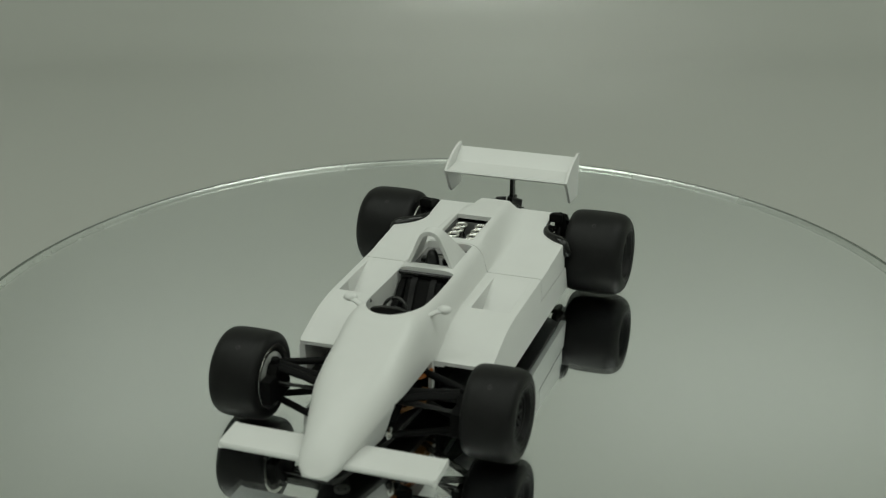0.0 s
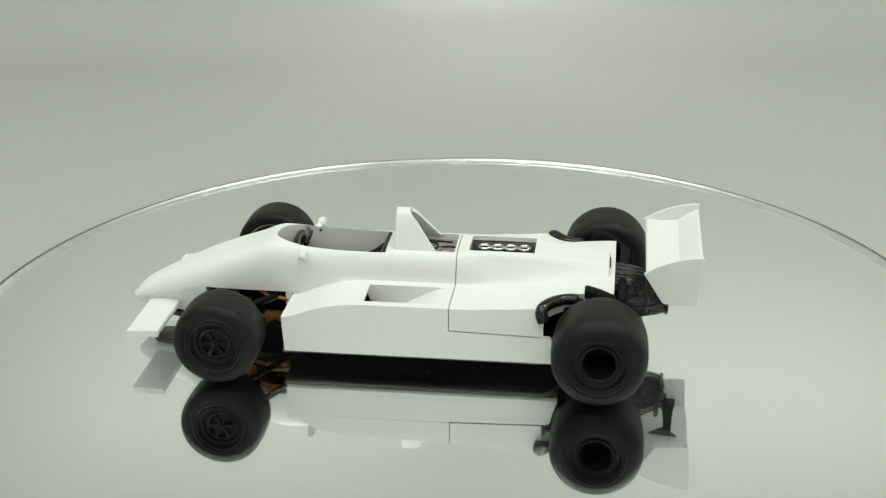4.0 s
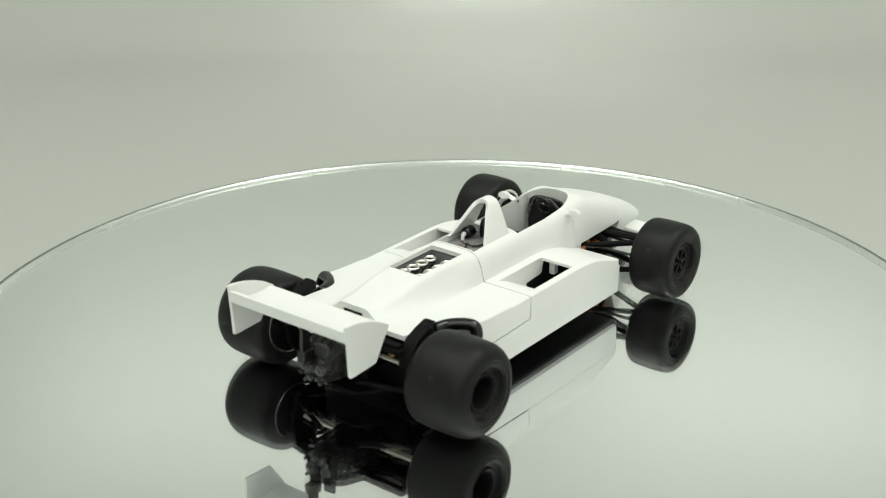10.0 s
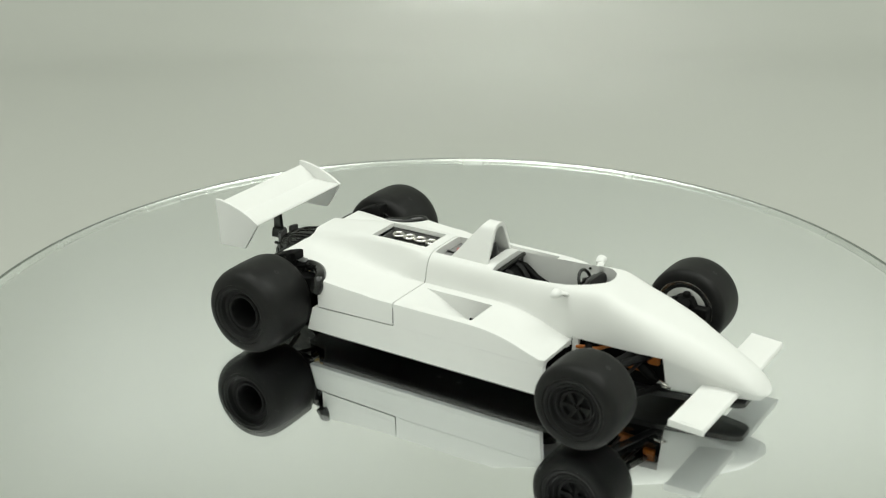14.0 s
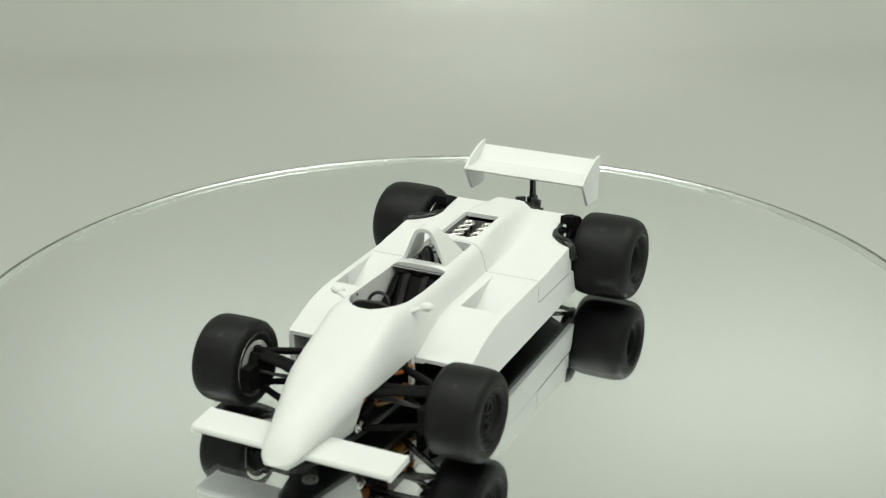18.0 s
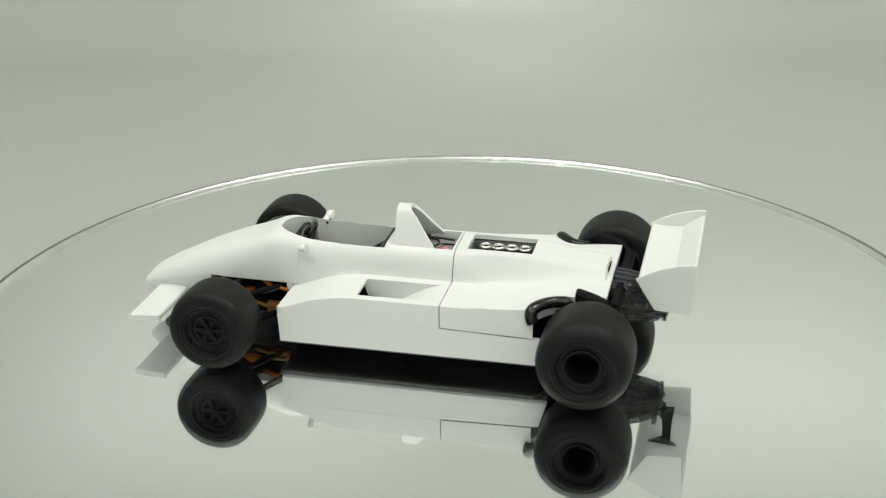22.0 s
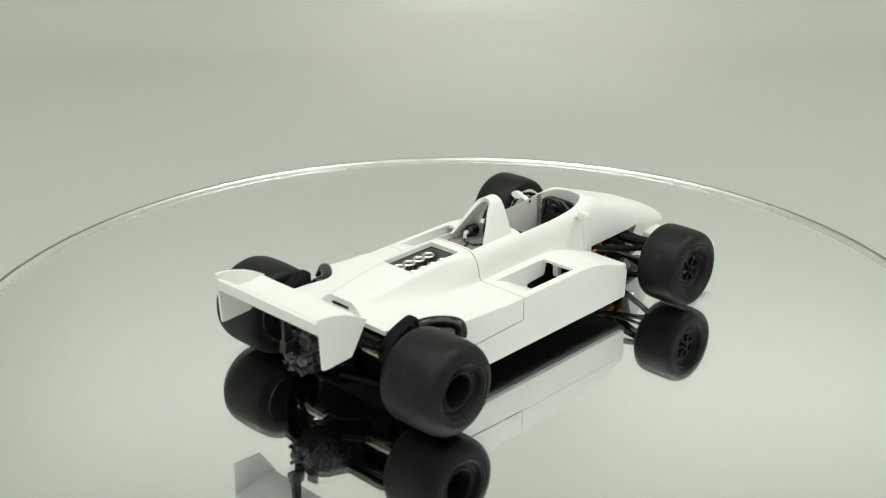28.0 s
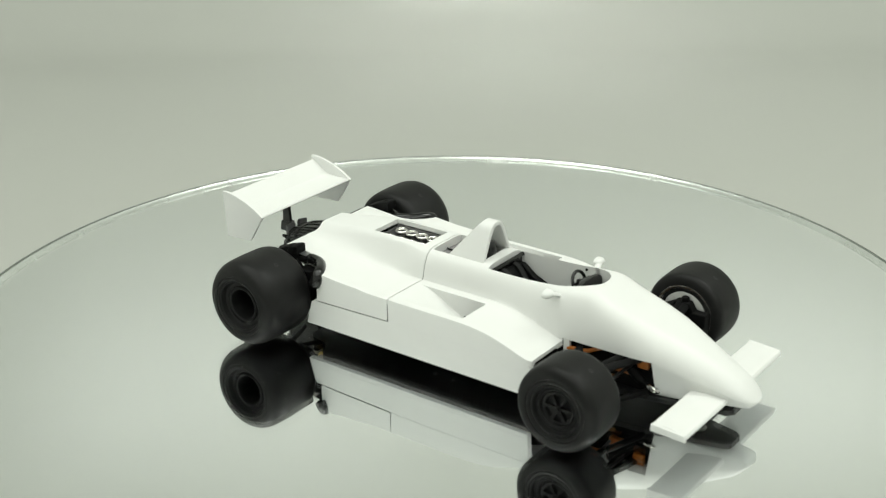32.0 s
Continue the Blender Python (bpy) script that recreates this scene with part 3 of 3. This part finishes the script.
    for h in hoses:
        part("hose", tube(smooth_curve(h, 6), 0.17, 8), BLACK, car, "thin black hose", 60)
    part("valve_block", box(-0.6, 0.8, -2.9, -1.9, 15.95, 16.8), BLACK, car, bevel=0.15)

    # cockpit
    part("cockpit_floor", box(5.9, 25.0, -4.6, 4.6, 9.0, 9.6), MATT, car, "black cockpit floor")
    seat_prof = [(6.2, 15.4), (7.0, 15.5), (7.6, 14.8), (9.6, 12.0), (12.0, 10.6), (15.0, 10.3), (15.0, 9.6), (6.2, 9.6)]
    seat = part("seat", join(prism(seat_prof, -3.2, 3.2), *[prism([(6.2, 15.2), (7.4, 15.1), (9.6, 13.4), (12.4, 12.2), (16.4, 11.2), (16.4, 9.6), (6.2, 9.6)], s * 3.2, s * 4.45) for s in (1, -1)]), MATT, car, "black moulded bucket seat", bevel=0.35)
    for s in (1, -1):
        belt = smooth_curve([(6.6, 1.7 * s, 15.65), (7.8, 1.7 * s, 14.95), (9.8, 1.65 * s, 12.3), (12.2, 1.4 * s, 10.95), (13.6, 0.8 * s, 10.75)], 5)
        part("seat_belt", loft([[(x, y - 0.5, z + 0.04), (x, y + 0.5, z + 0.04), (x + 0.08, y + 0.5, z + 0.2), (x + 0.08, y - 0.5, z + 0.2)] for x, y, z in belt]), BELT, seat, "dark grey shoulder strap")
    part("belt_buckle", moved(disc(0.7, 0, 0.4, 16, "z"), Matrix.Translation((13.7, 0, 10.6))), STEEL, seat)
    part("cross_bar", join(tube([(6.5, -4.6, 16.4), (6.5, 4.6, 16.4)], 0.38, 10), box(6.0, 6.5, -4.4, 4.4, 15.0, 16.2)), GLOSS, car, "black bar behind the seat", bevel=0.0)
    wheel_m = Matrix.Translation((20.6, 0, 16.4)) @ Matrix.Rotation(radians(-22), 4, "Y")
    ring = lathe([(1.85 + 0.28 * math.cos(a), 0.28 * math.sin(a)) for a in (2 * math.pi * i / 10 for i in range(10))], 36, "x", close=True)
    sw = part("steering_wheel", moved(ring, wheel_m), BLACK, car, "black three-spoke steering wheel", 60)
    arms = join(*[moved(box(-0.12, 0.1, -0.25, 0.25, 0.2, 1.8), Matrix.Rotation(radians(a), 4, "X")) for a in (90, -90, 180)], disc(0.55, -0.2, 0.25, 16, "x"))
    part("wheel_spokes", moved(arms, wheel_m), BLACK, sw)
    part("column", moved(tube([(0.1, 0, 0), (1.6, 0, -0.9)], 0.3), wheel_m), BLACK, sw)
    part("dashboard", join(prism([(-4.15, 9.7), (-4.12, 15.4), (-3.85, 16.5), (-3.0, 17.2), (-1.5, 17.5), (1.5, 17.5), (3.0, 17.2), (3.85, 16.5), (4.12, 15.4), (4.15, 9.7)], 22.0, 22.6, "x"), *[tube([(22.4, y, 15.6), (22.1, y, 15.7)], 0.55, 14) for y in (-1.2, 1.2)]), BLACK, car, "black dashboard hoop with dials", 40)
    part("dash_hoop", prism([(-3.9, 13.6), (-3.7, 15.5), (-1.35, 17.4), (1.35, 17.4), (3.7, 15.5), (3.9, 13.6), (3.4, 13.6), (3.2, 15.2), (1.15, 16.9), (-1.15, 16.9), (-3.2, 15.2), (-3.4, 13.6)], 21.5, 22.0, "x"), MANIFOLD, car, "dark grey dashboard hoop", bevel=0.1)
    for s in (1, -1):
        part("wall_stud", tube([(19.2, 4.8 * s, 16.6), (19.2, 4.55 * s, 16.6)], 0.24, 10), BLACK, car)
    part("gear_lever", join(tube([(17.6, -3.6, 10.0), (17.4, -3.5, 12.6)], 0.4), tube([(17.4, -3.5, 12.4), (17.3, -3.5, 13.2)], 0.62, 12)), GREY, car, "pale gear lever block", bevel=0.2)

    # front suspension
    both("top_arm", join(tube([(35.2, 4.2, 8.6), (33.2, 10, 9.1), (32.2, 16.4, 9.7)], [0.75, 0.8, 0.9], 8, flat=0.7), tube([(32.6, 4.2, 8.7), (31.4, 16.4, 9.8)], 0.75, 8, flat=0.75)), MATT, car, "black upper suspension arm", 50)
    both("rear_arm", tube([(24.4, 5.8, 8.4), (30.8, 16.0, 9.5)], 0.6, 8), MATT, car, "black diagonal suspension arm", 50)
    both("tie_rod", tube([(33.8, 4.2, 7.6), (33.4, 16.4, 7.4)], 0.3, 10), BLACK, car, "black steering rod", 60)
    both("drop_link", tube([(30.4, 4.2, 6.3), (31.6, 16.2, 6.0)], 0.26, 10), MANIFOLD, car, "dull grey rod", 60)
    both("bottom_arm", join(tube([(24.2, 5.0, 3.4), (31.0, 16.2, 3.9)], 0.55, 8), tube([(36.4, 4.8, 3.3), (31.8, 16.2, 3.9)], 0.55, 8)), MATT, car, "black lower wishbone", 50)
    both("upright", join(prism([(29.2, 4.4), (33.9, 4.2), (34.2, 8.6), (33.2, 10.2), (30.6, 10.2), (29.0, 8.6)], 14.7, 16.5), tube([(32.2, 15.6, 9.8), (32.2, 15.6, 11.0)], 0.7, 10), box(33.6, 36.4, 14.6, 16.4, 4.6, 8.8)), MATT, car, "black front upright with brake", bevel=0.2)
    both("brake_pipe", tube(smooth_curve([(30.5, 15.4, 8.6), (28.6, 12.8, 9.4), (26.5, 9.8, 8.4), (24.2, 6.9, 8.5)], 6), 0.14, 6), BLACK, car, "", 60)
    both("orange_pipe", tube(smooth_curve([(23.0, 6.9, 8.0), (24.2, 7.1, 8.3), (26.2, 6.6, 8.3), (28.0, 5.5, 8.8), (29.5, 4.5, 9.0)], 6), 0.36, 8), ORANGE, car, "orange coolant pipe", 60)
    both("orange_block", join(box(30.2, 34.2, 4.3, 5.4, 5.6, 7.0), box(34.6, 36.6, 4.2, 5.2, 7.2, 9.2)), ORANGE, car, "orange-brown wiring block", bevel=0.25)
    both("low_pipe", tube(smooth_curve([(23.0, 6.6, 4.2), (25.4, 7.0, 4.6), (28.2, 6.0, 4.2), (31, 4.6, 4.4)], 6), 0.33, 8), GOLD, car, "brown coolant pipe", 60)
    both("gold_block", box(23.6, 27.4, 5.6, 7.0, 3.4, 5.2), GOLD, car, "brown-gold cooler block", bevel=0.2)
    both("tub_edge", box(22.15, 23.3, 6.4, 7.12, 4.6, 9.5), WHITE, car, "white edge of the tub", bevel=0.1)
    both("damper", join(tube([(35.5, 4.9, 5.0), (30.5, 5.4, 9.2)], 0.8, 12), tube([(36.3, 4.6, 4.4), (35.2, 4.9, 5.2)], 0.35, 8)), MATT, car, "black inboard damper", 40)
    both("master_cylinder", join(tube([(36.9, 5.2, 4.6), (38.3, 5.6, 4.4)], 0.5, 12), tube([(38.3, 5.6, 4.4), (39.0, 5.8, 4.3)], 0.28, 8)), CHROME, car, "bright metal cylinder", 40)

    # rear end
    sect = ((-30.0, 5.0, 4.6, 13.2), (-33.6, 4.5, 5.2, 13.6), (-36.0, 4.2, 5.5, 13.4), (-39.0, 3.6, 5.8, 12.8), (-41.2, 3.0, 6.1, 11.9), (-42.4, 2.4, 6.5, 11.0))

    def casing(a, grow=0.0):
        c, s = math.cos(a), math.sin(a)
        return [(x, (w + grow) * math.copysign(abs(c) ** 0.6, c), (z0 + z1) / 2 + ((z1 - z0) / 2 + grow) * math.copysign(abs(s) ** 0.6, s)) for x, w, z0, z1 in sect]
    lines = [casing(2 * math.pi * i / 32) for i in range(32)]
    box_ = part("gearbox", loft([[line[k] for line in lines] for k in range(len(sect))]), RESIN, car, "ribbed black cast gearbox", 35)
    for i in range(26):
        part("fin", tube(casing(2 * math.pi * (i + 0.5) / 26, 0.05)[1:], 0.17, 5), RESIN, box_)
    for k in (1, 3, 4):
        part("flange", loft([[(line[k][0] + d, line[k][1] * 1.06, (line[k][2] - 9.2) * 1.05 + 9.2) for line in lines] for d in (0.22, -0.22)]), RESIN, box_, bevel=0.06)
    for s in (1, -1):
        part("cover_panel", join(prism([(0.5 * s, 10.2), (2.5 * s, 10.6), (2.7 * s, 12.6), (0.7 * s, 12.9)], -42.0, -41.4, "x"), *[box(-42.25, -41.9, s * y - 0.1, s * y + 0.1, 10.7, 12.5) for y in (0.9, 1.35, 1.8, 2.25)]), MANIFOLD, box_, "dark grey ribbed end cover", bevel=0.06)
        part("bearing_cap", join(tube([(-42.4, 1.6 * s, 8.7), (-43.0, 1.6 * s, 8.7)], [1.0, 0.8], 16), tube([(-42.9, 1.6 * s, 8.7), (-43.3, 1.6 * s, 8.7)], 0.35, 10)), MANIFOLD, box_, "", 40)
        part("brace", tube([(-42.7, 0.3 * s, 9.8), (-42.6, 2.6 * s, 6.9)], 0.22, 8), RESIN, box_)
        for y, z in ((2.5, 10.4), (2.6, 7.4), (0.9, 6.9), (1.5, 6.3)):
            part("bolt", tube([(-42.3, y * s, z), (-42.9, y * s, z)], 0.3, 6), MANIFOLD if z < 7 else RESIN, box_)
    part("drain_plug", tube([(-42.4, 0.3, 6.8), (-43.1, 0.3, 6.8)], 0.34, 12), MANIFOLD, box_, "dark metal plug")
    part("end_cover", join(tube([(-42.4, 0, 9.0), (-43.0, 0, 9.0)], [0.7, 0.5], 16), box(-43.6, -42.4, -0.5, 0.5, 9.6, 12.0)), RESIN, box_, "", 40)
    # Black plate that hides the deck's white underside from below.
    part("deck_underplate", box(-33.6, -22.5, -10.4, 10.4, 11.6, 11.9), MATT, car, "black plate under the tail deck")
    part("tail_beam", join(box(-36.0, -34.6, -12.4, 12.4, 11.6, 12.5), box(-35.6, -34.3, -11.6, 11.6, 12.5, 13.1)), MATT, car, "black beam across the tail", bevel=0.2)
    part("diffuser", join(box(-30.6, -29.8, -9.0, 9.0, 2.6, 6.4), prism([(-29.0, -9.0), (-29.0, 9.0), (-31.0, 7.2), (-34.5, 5.0), (-36.6, 3.0), (-36.6, -3.0), (-34.5, -5.0), (-31.0, -7.2)], 2.2, 2.8, "z")), MATT, car, "black rear floor", bevel=0.1)
    both("drive_shaft", join(tube([(-30.8, 4.2, 8.75), (-30.8, 15.5, 8.6)], 0.45, 14), tube([(-30.8, 12.4, 8.65), (-30.8, 13.4, 8.65)], 0.8, 14)), SHAFT, car, "bright metal drive shaft", 50)
    both("track_rod", tube([(-32.1, 4.2, 8.1), (-32.1, 15.2, 7.9)], 0.38, 12), SHAFT, car, "bright metal rod", 50)
    both("upper_rod", tube([(-34.6, 4.4, 11.4), (-32.0, 14.6, 11.2)], 0.35, 8), MATT, car, "black suspension rod", 50)
    both("lower_wishbone", join(tube([(-27.5, 5.2, 4.0), (-32.0, 14.8, 4.2)], 0.45, 8), tube([(-37.0, 4.2, 5.2), (-32.4, 14.8, 4.2)], 0.45, 8)), MATT, car, "black lower wishbone", 50)
    shroud = [(-34.8, 8.6), (-34.4, 11.2), (-33.4, 13.2), (-31.4, 14.2), (-29.6, 13.2), (-27.9, 11.2), (-26.6, 9.8), (-26.0, 8.8), (-25.7, 7.6), (-26.0, 4.8), (-27.2, 3.4), (-29.0, 3.0), (-32.5, 3.2), (-34.2, 5.6)]
    both("brake_shroud", prism(shroud, 12.9, 13.9), MATT, car, "black rounded plate inside the rear tyre", bevel=0.3)
    arc = [(-28.8, 15.55), (-29.3, 15.6), (-31.4, 15.0), (-33.5, 14.1), (-34.6, 12.9), (-35.6, 11.2)]
    both("inner_fender", loft([[(x, 11.7, z - 1.6), (x, 11.7, z - 0.15), (x, 12.3, z), (x, 13.6, z), (x, 14.1, z - 0.2), (x, 14.1, z - 1.6)] for x, z in arc]), MATT, car, "black sloping inner mudguard", bevel=0.12)
    elbow = smooth_curve([(-27.8, 12.2, 12.9), (-26.6, 12.1, 12.95), (-24.8, 12.7, 12.95), (-23.5, 13.9, 13.0), (-22.5, 15.3, 12.95), (-22.0, 16.3, 12.6), (-22.05, 16.75, 11.7), (-22.4, 16.9, 10.9)], 6)
    both("brake_duct", tube(elbow, [(0.62, 0.88, 0.96)[min(2, k)] + 0.1 * min(1, k / 30) for k in range(len(elbow))], 16, flat=0.95), GLOSS, car, "glossy black curved brake duct", 50)
    both("duct_plate", prism([(-28.6, 11.9), (-26.4, 11.9), (-25.4, 12.5), (-25.4, 14.2), (-28.6, 15.0)], 9.4, 11.6, "z"), MATT, car, "black block under the brake duct", bevel=0.3)
    both("duct_stay", join(tube([(-30.3, 13.4, 10.5), (-30.3, 13.4, 14.4), (-30.3, 13.4, 15.1), (-30.3, 13.4, 15.45)], [1.0, 1.0, 0.8, 0.3], 14), tube([(-29.6, 13.0, 12.6), (-27.4, 12.4, 13.0)], 0.5, 10)), MATT, car, "", bevel=0.3)
    both("shaft_ring", moved(lathe([(0.5, 6.2), (0.85, 6.25), (0.95, 6.4), (0.95, 6.6), (0.85, 6.75), (0.5, 6.8)], 24), Matrix.Translation((-30.8, 0, 8.7))), YELLOW, car, "brass ring on the drive shaft", 40)
    both("floor_bolt", join(*[moved(lathe([(0.001, -0.2), (0.35, -0.2), (0.45, 0.05)], 12, "z"), Matrix.Translation((x, 9.5, 2.2))) for x in (2.0, -2.0)]), MANIFOLD, car, "small dark bolts under the floor")


def motions():
    rows = [(float(t), a) for t, a in enumerate(TURN)]
    walk(turntable, [(t, at_mm(-0.55, 3.5, 0, 0, 0, a) @ at_mm(-0.54, -0.8, 0)) for t, a in rows])
    walk(racing_car, [(t, pose(0, 0, 0, 0, 0, a) @ at_mm(5.5, -0.82, 0.0)) for t, a in rows])


build_tent()
turntable = build_turntable()
racing_car = build_car()
motions()
